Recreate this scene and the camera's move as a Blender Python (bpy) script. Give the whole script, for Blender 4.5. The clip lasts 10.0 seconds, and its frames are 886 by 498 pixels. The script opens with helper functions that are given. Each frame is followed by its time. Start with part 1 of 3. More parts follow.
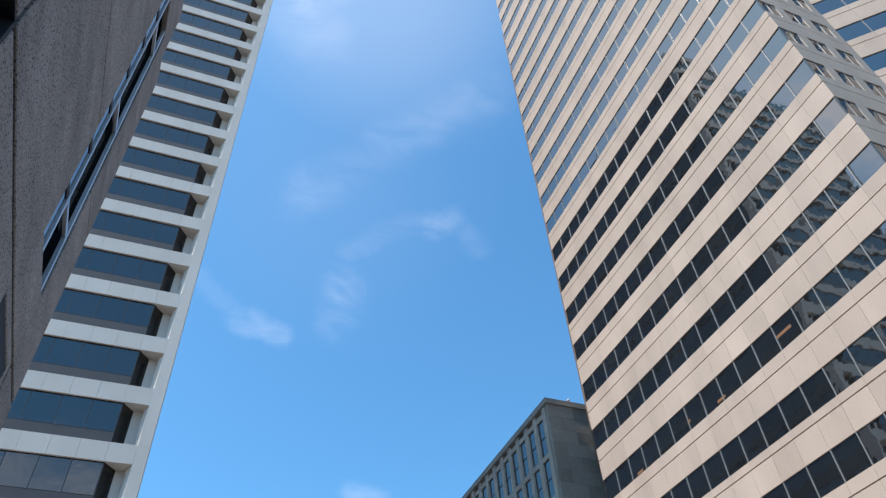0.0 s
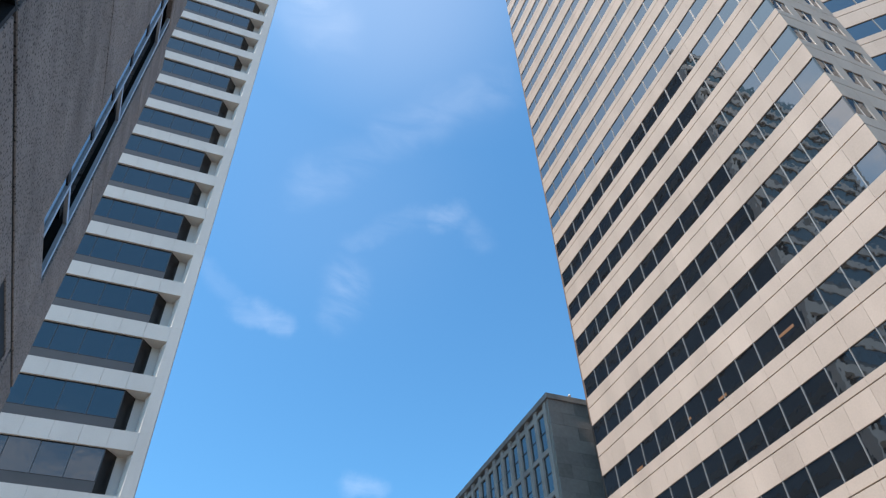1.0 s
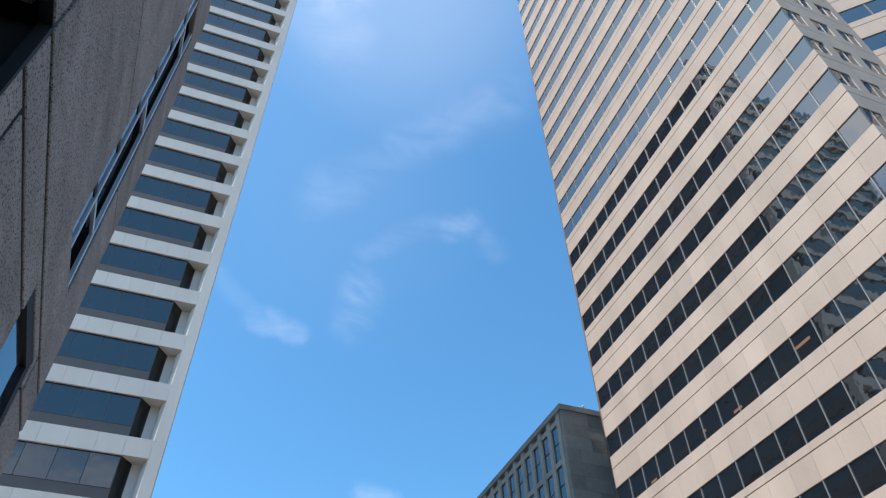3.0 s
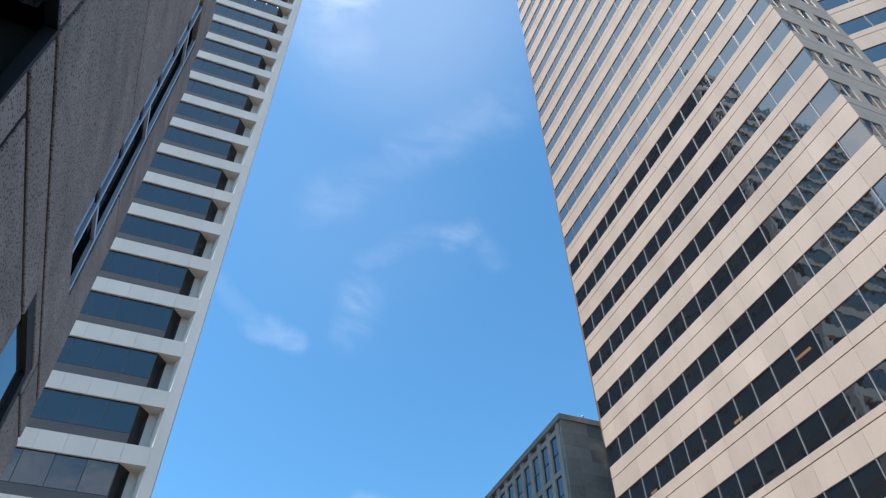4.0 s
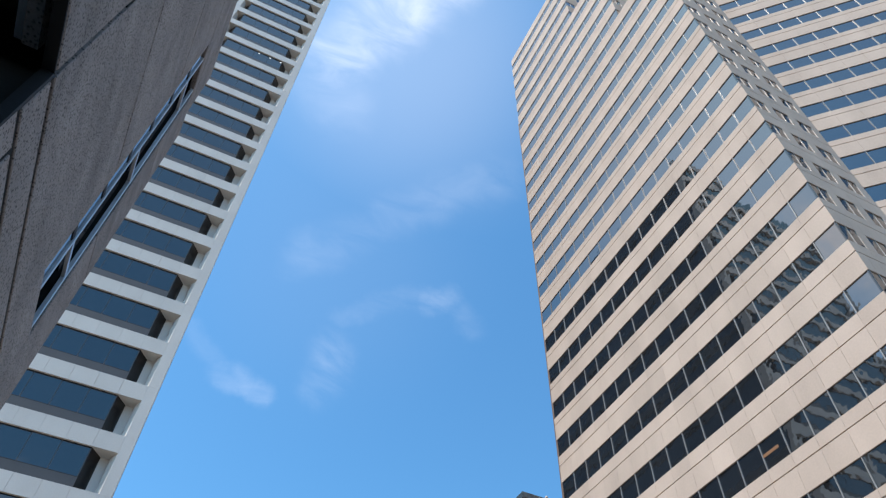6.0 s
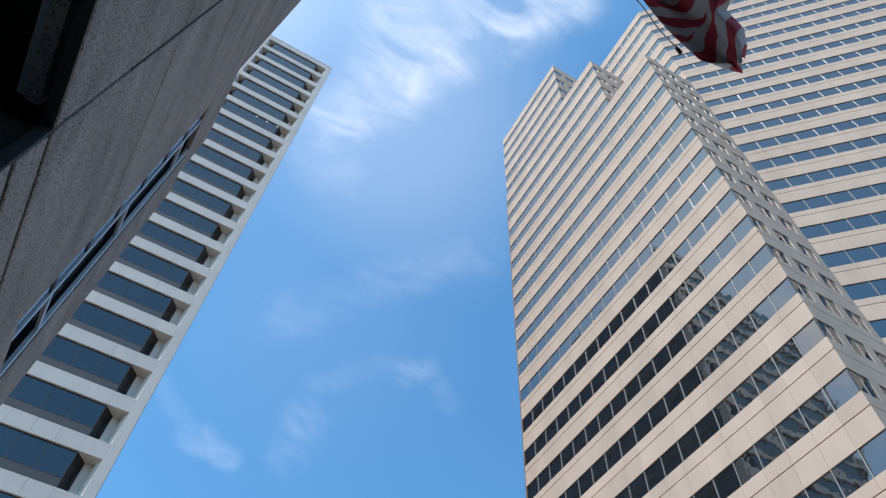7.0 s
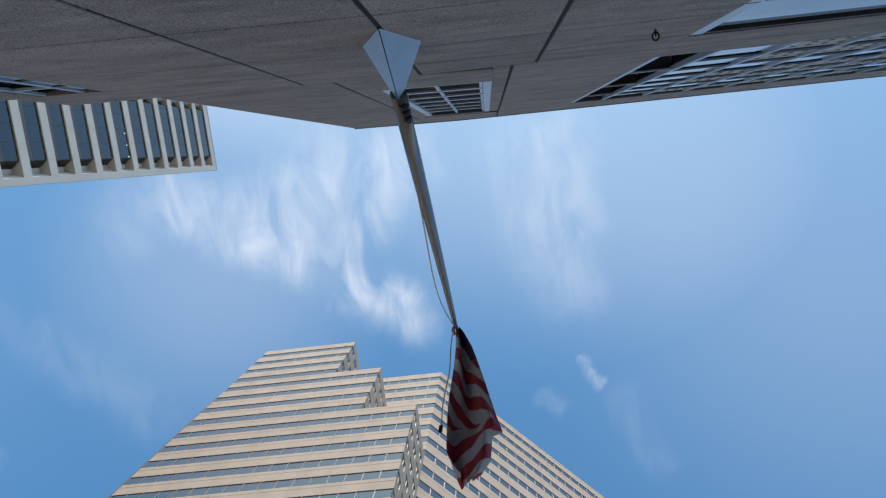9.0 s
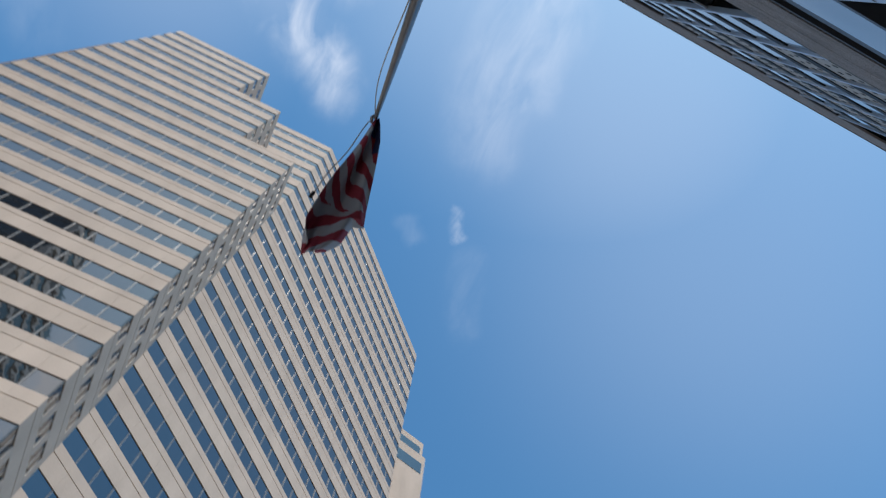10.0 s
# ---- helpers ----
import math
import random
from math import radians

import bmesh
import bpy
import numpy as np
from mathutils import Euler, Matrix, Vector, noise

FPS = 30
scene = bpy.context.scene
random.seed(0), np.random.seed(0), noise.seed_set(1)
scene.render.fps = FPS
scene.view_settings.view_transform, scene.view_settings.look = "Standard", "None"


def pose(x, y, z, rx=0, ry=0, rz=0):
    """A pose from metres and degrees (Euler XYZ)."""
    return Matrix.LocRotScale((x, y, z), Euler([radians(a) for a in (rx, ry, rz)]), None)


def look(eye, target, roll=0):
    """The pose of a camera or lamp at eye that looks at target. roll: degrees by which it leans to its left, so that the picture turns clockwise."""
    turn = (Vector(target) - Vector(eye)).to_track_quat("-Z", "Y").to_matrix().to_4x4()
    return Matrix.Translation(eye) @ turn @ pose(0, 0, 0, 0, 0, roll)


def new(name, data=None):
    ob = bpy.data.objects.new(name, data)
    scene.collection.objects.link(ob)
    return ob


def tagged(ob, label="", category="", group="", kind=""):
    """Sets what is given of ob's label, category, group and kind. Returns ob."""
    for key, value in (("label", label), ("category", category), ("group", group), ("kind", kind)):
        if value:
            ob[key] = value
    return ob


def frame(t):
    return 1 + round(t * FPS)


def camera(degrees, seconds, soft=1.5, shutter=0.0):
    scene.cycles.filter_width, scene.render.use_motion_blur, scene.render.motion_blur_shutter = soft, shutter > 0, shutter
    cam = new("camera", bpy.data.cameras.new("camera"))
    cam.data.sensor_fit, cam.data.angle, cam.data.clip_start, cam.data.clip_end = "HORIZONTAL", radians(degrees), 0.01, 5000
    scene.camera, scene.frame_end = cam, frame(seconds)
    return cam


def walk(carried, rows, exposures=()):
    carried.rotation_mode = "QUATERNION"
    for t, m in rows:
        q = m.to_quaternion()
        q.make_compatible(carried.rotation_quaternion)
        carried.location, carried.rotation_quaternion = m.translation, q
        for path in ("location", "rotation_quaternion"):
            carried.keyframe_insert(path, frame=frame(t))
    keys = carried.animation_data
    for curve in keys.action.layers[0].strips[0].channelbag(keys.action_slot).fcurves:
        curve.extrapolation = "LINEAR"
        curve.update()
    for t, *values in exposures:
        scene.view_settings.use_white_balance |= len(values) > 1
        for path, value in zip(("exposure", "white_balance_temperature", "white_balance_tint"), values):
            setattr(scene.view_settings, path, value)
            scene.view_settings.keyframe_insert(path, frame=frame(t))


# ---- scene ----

# ---------------------------------------------------------------- camera and walk
cam = camera(64.65, 10.0, soft=1.25, shutter=0.1)
walk(cam, [
    (0.0, pose(0.103, 0.103, 1.594, 135.10, 2.76, -20.50)),
    (0.5, pose(0.138, 0.122, 1.608, 134.72, 2.35, -20.73)),
    (1.0, pose(0.145, 0.100, 1.600, 134.54, 1.82, -20.96)),
    (1.5, pose(0.115, 0.055, 1.562, 134.59, 1.44, -20.80)),
    (2.0, pose(0.083, 0.036, 1.550, 134.80, 1.26, -20.57)),
    (2.5, pose(0.080, 0.020, 1.533, 135.08, 1.05, -20.41)),
    (4.0, pose(0.052, 0.070, 1.553, 136.04, 0.69, -20.61)),
    (4.5, pose(0.070, 0.088, 1.564, 136.45, 0.52, -20.86)),
    (5.0, pose(0.100, 0.105, 1.588, 136.51, 0.39, -21.23)),
    (6.5, pose(0.065, -0.070, 1.540, 144.83, -2.36, -27.95)),
    (7.0, pose(0.053, -0.057, 1.580, 147.33, -2.55, -29.22)),
    (7.5, pose(0.040, -0.043, 1.620, 151.21, -2.74, -30.75)),
    (7.8, pose(0.009, -0.072, 1.626, 157.40, -4.35, -40.29)),
    (8.0, pose(-0.012, -0.092, 1.630, 161.60, -4.50, -49.03)),
    (8.2, pose(-0.043, -0.091, 1.606, 165.33, -4.61, -56.26)),
    (8.5, pose(-0.090, -0.090, 1.570, 171.11, -4.83, -70.20)),
    (9.0, pose(-0.026, -0.026, 1.591, 171.85, -3.51, -82.74)),
    (9.2, pose(0.000, 0.000, 1.600, 171.89, -3.50, -85.19)),
    (9.5, pose(0.040, 0.070, 1.600, 171.00, -3.57, -93.33)),
    (9.7, pose(0.064, 0.102, 1.600, 167.85, -3.06, -100.45)),
    (9.8, pose(0.076, 0.118, 1.600, 165.23, -3.38, -105.74)),
    (10.0, pose(0.100, 0.150, 1.600, 158.50, -3.81, -115.69)),
], exposures=[(0.0, 0.80, 6500, 14), (5.2, 0.80, 6500, 14), (7.5, 0.64, 6550, 13), (8.0, 0.54, 6400, 12), (8.5, 0.49, 6650, 12), (9.2, 0.50, 6850, 13), (9.6, 0.49, 6850, 13), (10.0, 0.38, 6550, 13)])

# ---------------------------------------------------------------- sky and sun
SUN_AZ, SUN_EL = 262.0, 60.0            # clockwise from +y, degrees
SKY_TINT, SKY_STRENGTH, SKY_AIR, SKY_DUST = (0.505, 0.97, 1.07), 0.138, 1.0, 0.9
CLOUD = (5.6, 6.0, 6.5, 1)
sa, se = radians(SUN_AZ), radians(SUN_EL)
SUN_DIR = Vector((math.sin(sa) * math.cos(se), math.cos(sa) * math.cos(se), math.sin(se)))
sun = new("sun", bpy.data.lights.new("sun", "SUN"))
sun.data.energy, sun.data.angle, sun.data.color = 3.05, radians(0.55), (1.0, 0.90, 0.79)
sun.matrix_world = look(SUN_DIR * 60, (0, 0, 0))


def direction(az, el):
    a, e = radians(az), radians(el)
    return Vector((math.sin(a) * math.cos(e), math.cos(a) * math.cos(e), math.sin(e)))


# wisps of cirrus: points on the sky as (azimuth, elevation), half width in degrees, strength
WISPS = [
    (((12.6, 42.0), (12.0, 39.4)), 1.3, 0.20), (((-2.0, 41.2), (2.0, 38.7)), 0.6, 0.09), (((2.0, 38.6), (6.3, 37.8)), 0.7, 0.17),
    (((12.7, 44.9), (17.2, 46.7), (21.0, 46.9)), 0.7, 0.08), (((21.8, 46.7), (25.0, 46.9)), 0.7, 0.18), (((25.0, 46.8), (27.2, 44.9)), 0.7, 0.08),
    (((6.0, 48.9), (12.6, 51.8), (20.0, 55.0), (31.7, 57.1)), 1.4, 0.08), (((-1.1, 64.0), (5.3, 61.4)), 2.0, 0.10),
    (((0.9, 65.0), (8.0, 68.0), (15.4, 70.2)), 2.0, 0.36), (((14.2, 70.4), (28.2, 73.6), (43.3, 74.8), (58.2, 75.4)), 1.8, 0.50),
    (((7.6, 74.1), (2.9, 78.0), (0.4, 82.2)), 2.8, 0.34), (((0.4, 82.2), (22.7, 78.6), (28.1, 75.2)), 2.0, 0.34),
    (((8.0, 70.5), (16.0, 73.5)), 2.4, 0.40), (((150.0, 87.0), (128.3, 85.3), (114.6, 77.7)), 2.6, 0.20), (((180.0, 84.1), (131.5, 81.1)), 2.0, 0.22),
    (((107.6, 71.1), (109.2, 69.1)), 0.5, 0.62), (((97.2, 69.6), (99.7, 68.5)), 0.6, 0.12), (((112.0, 67.2), (110.7, 64.2), (111.9, 62.0)), 1.0, 0.09),
    (((13.9, 26.1), (16.4, 25.8)), 0.7, 0.20), (((284.0, 41.0), (299.0, 46.0)), 2.6, 1.0), (((180.0, 22.0), (196.0, 24.0)), 2.6, 1.0),
]
# smooth high haze
HAZE = [(((285.0, 45.0), (300.0, 58.0), (315.0, 68.0)), 16.0, 0.40), (((282.0, 88.0), (181.0, 83.7), (169.0, 75.0)), 15.0, 0.20), (((4.0, 62.0), (9.0, 50.0)), 11.0, 0.03), (((160.0, 62.0), (200.0, 70.0), (250.0, 72.0)), 20.0, 0.125), (((330.0, 78.0), (15.0, 67.0)), 12.0, 0.16), (((60.0, 82.0), (130.0, 80.0)), 9.0, 0.07)]


def sky():
    world = bpy.data.worlds.new("sky")
    scene.world = world
    world.use_nodes = True
    nt = world.node_tree
    n, l = nt.nodes, nt.links
    n.clear()

    def vec(op, a, b=None):
        k = n.new("ShaderNodeVectorMath")
        k.operation = op
        for i, v in enumerate((a, b)):
            if v is None:
                continue
            if hasattr(v, "is_output"):
                l.new(v, k.inputs[i])
            else:
                k.inputs[i].default_value = v
        return k

    def mth(op, a, b=0.0, clamp=False):
        k = n.new("ShaderNodeMath")
        k.operation, k.use_clamp = op, clamp
        for i, v in enumerate((a, b)):
            if hasattr(v, "is_output"):
                l.new(v, k.inputs[i])
            else:
                k.inputs[i].default_value = v
        return k.outputs[0]

    out, bg = n.new("ShaderNodeOutputWorld"), n.new("ShaderNodeBackground")
    tex = n.new("ShaderNodeTexSky")
    tex.sky_type, tex.sun_disc = "NISHITA", False
    tex.sun_elevation, tex.sun_rotation = se, sa
    tex.air_density, tex.dust_density, tex.ozone_density = SKY_AIR, SKY_DUST, 3.0
    tint = vec("MULTIPLY", tex.outputs[0], SKY_TINT).outputs[0]
    where = n.new("ShaderNodeTexCoord").outputs["Generated"]
    # the sky's direction, ruffled so that the wisps fray
    ruffle = n.new("ShaderNodeTexNoise")
    ruffle.inputs["Scale"].default_value, ruffle.inputs["Detail"].default_value = 11.0, 7
    ruffle.inputs["Roughness"].default_value = 0.6
    l.new(where, ruffle.inputs["Vector"])
    off = vec("SUBTRACT", ruffle.outputs["Color"], (0.5, 0.5, 0.5)).outputs[0]
    sc = vec("MULTIPLY", off, (0.055, 0.055, 0.055)).outputs[0]
    d = vec("ADD", where, sc).outputs[0]

    def veil(strips, d, soft):
        total = 0.0
        for pts, width, strength in strips:
            best = None
            for p, q in zip(pts, pts[1:]):
                a, b = direction(*p), direction(*q)
                ab = b - a
                ap = vec("SUBTRACT", d, tuple(a)).outputs[0]
                t = mth("MULTIPLY", vec("DOT_PRODUCT", ap, tuple(ab)).outputs["Value"], 1 / ab.length_squared, True)
                k = n.new("ShaderNodeVectorMath")
                k.operation = "SCALE"
                k.inputs[0].default_value = tuple(ab)
                l.new(t, k.inputs["Scale"])
                dist = vec("DISTANCE", ap, k.outputs[0]).outputs["Value"]
                best = dist if best is None else mth("MINIMUM", best, dist)
            mr = n.new("ShaderNodeMapRange")
            mr.interpolation_type = "SMOOTHERSTEP"
            l.new(best, mr.inputs[0])
            mr.inputs[1].default_value, mr.inputs[2].default_value = radians(width) * soft, 0.0
            mr.inputs[3].default_value, mr.inputs[4].default_value = 0.0, strength
            total = mth("MAXIMUM", mr.outputs[0], total)
        return total

    total = veil(WISPS, d, 2.1)
    haze = veil(HAZE, where, 1.6)
    fine = n.new("ShaderNodeTexNoise")
    fine.inputs["Scale"].default_value, fine.inputs["Detail"].default_value, fine.inputs["Roughness"].default_value = 16.0, 7, 0.55
    fine.inputs["Distortion"].default_value = 0.6
    fibre = n.new("ShaderNodeMapping")
    fibre.inputs["Scale"].default_value = (0.6, 1.5, 1.2)
    l.new(where, fibre.inputs["Vector"])
    l.new(fibre.outputs[0], fine.inputs["Vector"])
    fr = n.new("ShaderNodeMapRange")
    l.new(fine.outputs[0], fr.inputs[0])
    fr.inputs[1].default_value, fr.inputs[2].default_value, fr.inputs[3].default_value, fr.inputs[4].default_value = 0.34, 0.68, 0.10, 0.85
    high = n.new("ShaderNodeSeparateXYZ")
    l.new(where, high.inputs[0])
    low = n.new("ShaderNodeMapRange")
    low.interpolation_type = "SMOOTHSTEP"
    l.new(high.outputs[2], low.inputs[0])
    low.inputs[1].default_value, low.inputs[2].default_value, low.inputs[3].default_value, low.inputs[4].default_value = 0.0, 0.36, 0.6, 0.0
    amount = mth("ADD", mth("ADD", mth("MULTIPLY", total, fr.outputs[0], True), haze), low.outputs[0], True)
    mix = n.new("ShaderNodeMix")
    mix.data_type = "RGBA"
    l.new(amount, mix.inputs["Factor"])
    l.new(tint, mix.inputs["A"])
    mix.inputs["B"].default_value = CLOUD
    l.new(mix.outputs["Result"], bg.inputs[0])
    bg.inputs[1].default_value = SKY_STRENGTH
    l.new(bg.outputs[0], out.inputs[0])


sky()

# ---------------------------------------------------------------- materials


def material(name, color, rough=0.8, metal=0.0, vary=0.12, scale=1.0, grain=60.0, bump=0.15, random_tint=0.0, ior=1.5, streak=0.0, spots=0.0):
    m = bpy.data.materials.new(name)
    m.use_nodes = True
    nt = m.node_tree
    n, l = nt.nodes, nt.links
    bsdf = n["Principled BSDF"]
    bsdf.inputs["Metallic"].default_value = metal
    bsdf.inputs["IOR"].default_value = ior
    geo = n.new("ShaderNodeNewGeometry")
    big, fine = n.new("ShaderNodeTexNoise"), n.new("ShaderNodeTexNoise")
    big.inputs["Scale"].default_value, big.inputs["Detail"].default_value = scale, 5
    fine.inputs["Scale"].default_value, fine.inputs["Detail"].default_value = grain, 3
    l.new(geo.outputs["Position"], fine.inputs["Vector"])
    if streak:
        mp = n.new("ShaderNodeMapping")
        mp.inputs["Scale"].default_value = (1, 1, 1 / streak)
        l.new(geo.outputs["Position"], mp.inputs["Vector"])
        l.new(mp.outputs[0], big.inputs["Vector"])
    else:
        l.new(geo.outputs["Position"], big.inputs["Vector"])
    add = n.new("ShaderNodeMath")
    add.operation = "MULTIPLY_ADD"
    l.new(fine.outputs[0], add.inputs[0])
    add.inputs[1].default_value = 0.5
    l.new(big.outputs[0], add.inputs[2])
    last = add.outputs[0]
    if random_tint:
        info, ad = n.new("ShaderNodeObjectInfo"), n.new("ShaderNodeMath")
        ad.operation = "MULTIPLY_ADD"
        l.new(info.outputs["Random"], ad.inputs[0])
        ad.inputs[1].default_value = random_tint
        l.new(last, ad.inputs[2])
        last = ad.outputs[0]
    ramp = n.new("ShaderNodeMapRange")
    l.new(last, ramp.inputs[0])
    ramp.inputs[1].default_value, ramp.inputs[2].default_value = 0.45, 1.05 + random_tint
    ramp.inputs[3].default_value, ramp.inputs[4].default_value = 1 - vary, 1 + vary
    mul = n.new("ShaderNodeVectorMath")
    mul.operation = "SCALE"
    mul.inputs[0].default_value = color
    l.new(ramp.outputs[0], mul.inputs["Scale"])
    col = mul.outputs[0]
    if spots:
        vor = n.new("ShaderNodeTexVoronoi")
        vor.inputs["Scale"].default_value = spots
        l.new(geo.outputs["Position"], vor.inputs["Vector"])
        sr = n.new("ShaderNodeMapRange")
        l.new(vor.outputs["Distance"], sr.inputs[0])
        sr.inputs[1].default_value, sr.inputs[2].default_value = 0.16, 0.44
        sr.inputs[3].default_value, sr.inputs[4].default_value = 0.24, 1.10
        m2 = n.new("ShaderNodeVectorMath")
        m2.operation = "SCALE"
        l.new(col, m2.inputs[0])
        l.new(sr.outputs[0], m2.inputs["Scale"])
        col = m2.outputs[0]
    l.new(col, bsdf.inputs["Base Color"])
    bsdf.inputs["Roughness"].default_value = rough
    if bump:
        bp = n.new("ShaderNodeBump")
        bp.inputs["Strength"].default_value, bp.inputs["Distance"].default_value = bump, 0.01
        l.new(fine.outputs[0], bp.inputs["Height"])
        l.new(bp.outputs[0], bsdf.inputs["Normal"])
    return m


def glass(name, color, ior, wave=0.02, scale=0.9):
    m = material(name, color, rough=0.02, vary=0.25, scale=0.4, grain=1.5, bump=0, random_tint=0.3, ior=ior)
    nt = m.node_tree
    n, l = nt.nodes, nt.links
    geo, nz, bp = n.new("ShaderNodeNewGeometry"), n.new("ShaderNodeTexNoise"), n.new("ShaderNodeBump")
    nz.inputs["Scale"].default_value = scale
    l.new(geo.outputs["Position"], nz.inputs["Vector"])
    bp.inputs["Strength"].default_value, bp.inputs["Distance"].default_value = wave, 0.3
    l.new(nz.outputs[0], bp.inputs["Height"])
    l.new(bp.outputs[0], n["Principled BSDF"].inputs["Normal"])
    return m


PINK = material("pink_granite", (0.50, 0.408, 0.338), 0.85, vary=0.18, scale=0.5, grain=9, bump=0.05, random_tint=0.3, streak=3, ior=1.3)
WARM_LAMP = material("warm_lamp_panel", (0.15, 0.075, 0.035), 0.5, vary=0.05, bump=0)
WARM_LAMP.node_tree.nodes["Principled BSDF"].inputs["Emission Color"].default_value = (1.0, 0.5, 0.2, 1)
WARM_LAMP.node_tree.nodes["Principled BSDF"].inputs["Emission Strength"].default_value = 0.06
SPOT_LAMP = material("white_lamp", (0.8, 0.8, 0.78), 0.5, vary=0.03, bump=0)
SPOT_LAMP.node_tree.nodes["Principled BSDF"].inputs["Emission Color"].default_value = (1.0, 0.97, 0.9, 1)
SPOT_LAMP.node_tree.nodes["Principled BSDF"].inputs["Emission Strength"].default_value = 0.5
PINK_GAP = material("stone_joint", (0.17, 0.12, 0.095), 0.9, vary=0.1)
TOWER_GLASS = glass("tower_glass", (0.016, 0.017, 0.018), 2.6, 0.022)
MULLION = material("pale_aluminium", (0.31, 0.30, 0.285), 0.45, 0.3, vary=0.05, bump=0)
CONCRETE = material("white_precast", (0.66, 0.615, 0.56), 0.75, vary=0.10, scale=0.5, grain=14, bump=0.08, random_tint=0.2, streak=3)
LT_GLASS = glass("blue_glass", (0.02, 0.026, 0.03), 1.9, 0.03)
DARK_PANEL = material("dark_metal_panel", (0.068, 0.067, 0.069), 0.5, vary=0.1, bump=0.02)
BAY_DARK = material("dark_bronze_panel", (0.014, 0.013, 0.014), 0.25, vary=0.15, bump=0)
GREY_STONE = material("weathered_grey_stone", (0.30, 0.275, 0.25), 0.85, vary=0.42, scale=0.3, grain=3.5, bump=0.1, random_tint=0.55)
GREY_FRAME = material("grey_stone_frame", (0.46, 0.41, 0.36), 0.8, vary=0.12, scale=0.3, grain=5)
AGGREGATE = material("exposed_aggregate", (0.268, 0.24, 0.23), 0.85, vary=0.44, scale=1.1, grain=55, bump=0.9, random_tint=0.15, streak=0.35, spots=36)
AGG_GAP = material("panel_joint", (0.007, 0.007, 0.007), 0.9, vary=0.1)
SOFT_METAL = material("brushed_metal_frame", (0.55, 0.57, 0.6), 0.4, 0.6, vary=0.08, bump=0.02)
NEAR_GLASS = glass("near_glass", (0.01, 0.012, 0.015), 1.8, 0.02)
SKY_GLASS = glass("sky_reflecting_glass", (0.03, 0.032, 0.035), 2.3, 0.02)
LOUVRE_GREY = material("grey_louvre_blade", (0.36, 0.38, 0.40), 0.45, 0.3, vary=0.15, scale=2, grain=20)
PALE_SLAT = material("pale_slat", (0.42, 0.39, 0.35), 0.6, vary=0.15, scale=2, grain=20)
# plain near-black; in the entrance recess it paints deep shade
BLACK = material("near_black", (0.008, 0.008, 0.009), 0.7, vary=0.2)
GALV = material("painted_steel", (0.42, 0.46, 0.5), 0.4, 0.4, vary=0.10, scale=2.5, grain=30, bump=0.05)
POLE = material("satin_aluminium", (0.24, 0.235, 0.235), 0.35, 0.7, vary=0.12, scale=1.5, grain=40, bump=0.03)
ASPHALT = material("asphalt", (0.16, 0.145, 0.125), 0.9, vary=0.25, scale=0.6, grain=60, bump=0.4)
PAVING = material("paving", (0.32, 0.31, 0.29), 0.85, vary=0.15, scale=0.8, grain=40)

# ---------------------------------------------------------------- building blocks


def part(name, bm, mat, parent=None, label=""):
    me = bpy.data.meshes.new(name)
    bm.to_mesh(me)
    bm.free()
    me.materials.append(mat)
    ob = new(name, me)
    if parent:
        ob.parent = parent
    if label:
        ob["label"] = label
    return ob


def empty(name, m, label, category, group="", kind=""):
    ob = new(name)
    ob.matrix_world = m
    return tagged(ob, label, category, group, kind)


CUBE = ((0, 3, 2, 1), (4, 5, 6, 7), (0, 1, 5, 4), (1, 2, 6, 5), (2, 3, 7, 6), (3, 0, 4, 7))


def corners(b):
    x0, x1, y0, y1, z0, z1 = b
    return [(x0, y0, z0), (x1, y0, z0), (x1, y1, z0), (x0, y1, z0), (x0, y0, z1), (x1, y0, z1), (x1, y1, z1), (x0, y1, z1)]


def boxes_mesh(name, boxes, mat, parent=None, label="", kind="", jitter=0.0):
    """Many boxes (x0, x1, y0, y1, z0, z1) in one mesh; jitter swings each a little about z and x."""
    verts, faces = [], []
    for b in boxes:
        k = len(verts)
        c = corners(b)
        if jitter:
            p, q = random.gauss(0, jitter), random.gauss(0, jitter)
            mx, mz = (b[0] + b[1]) / 2, (b[4] + b[5]) / 2
            c = [(x, y + (x - mx) * p + (z - mz) * q, z) for x, y, z in c]
        verts += c
        faces += [tuple(k + i for i in f) for f in CUBE]
    me = bpy.data.meshes.new(name)
    me.from_pydata(verts, [], faces)
    me.materials.append(mat)
    ob = new(name, me)
    if parent:
        ob.parent = parent
    if label:
        ob["label"] = label
    if kind:
        ob["kind"] = kind
    return ob


SHARED = {}


def piece(name, b, mat, parent, jitter=0.0, bevel=0.0):
    """One box as an object of its own; alike boxes share their mesh."""
    sx, sy, sz = (round(b[i + 1] - b[i], 3) for i in (0, 2, 4))
    key = (name, sx, sy, sz, mat.name, bevel)
    if key not in SHARED:
        me = bpy.data.meshes.new(name)
        bm = bmesh.new()
        bmesh.ops.create_cube(bm, size=1)
        bmesh.ops.scale(bm, vec=(sx, sy, sz), verts=bm.verts)
        if bevel:
            bmesh.ops.bevel(bm, geom=bm.edges[:], offset=bevel, segments=1, affect="EDGES")
        bm.to_mesh(me)
        bm.free()
        me.materials.append(mat)
        SHARED[key] = me
    ob = new(name, SHARED[key])
    ob.parent = parent
    ob.location = ((b[0] + b[1]) / 2, (b[2] + b[3]) / 2, (b[4] + b[5]) / 2)
    if jitter:
        ob.rotation_euler = (random.gauss(0, jitter), 0, random.gauss(0, jitter))
    return ob


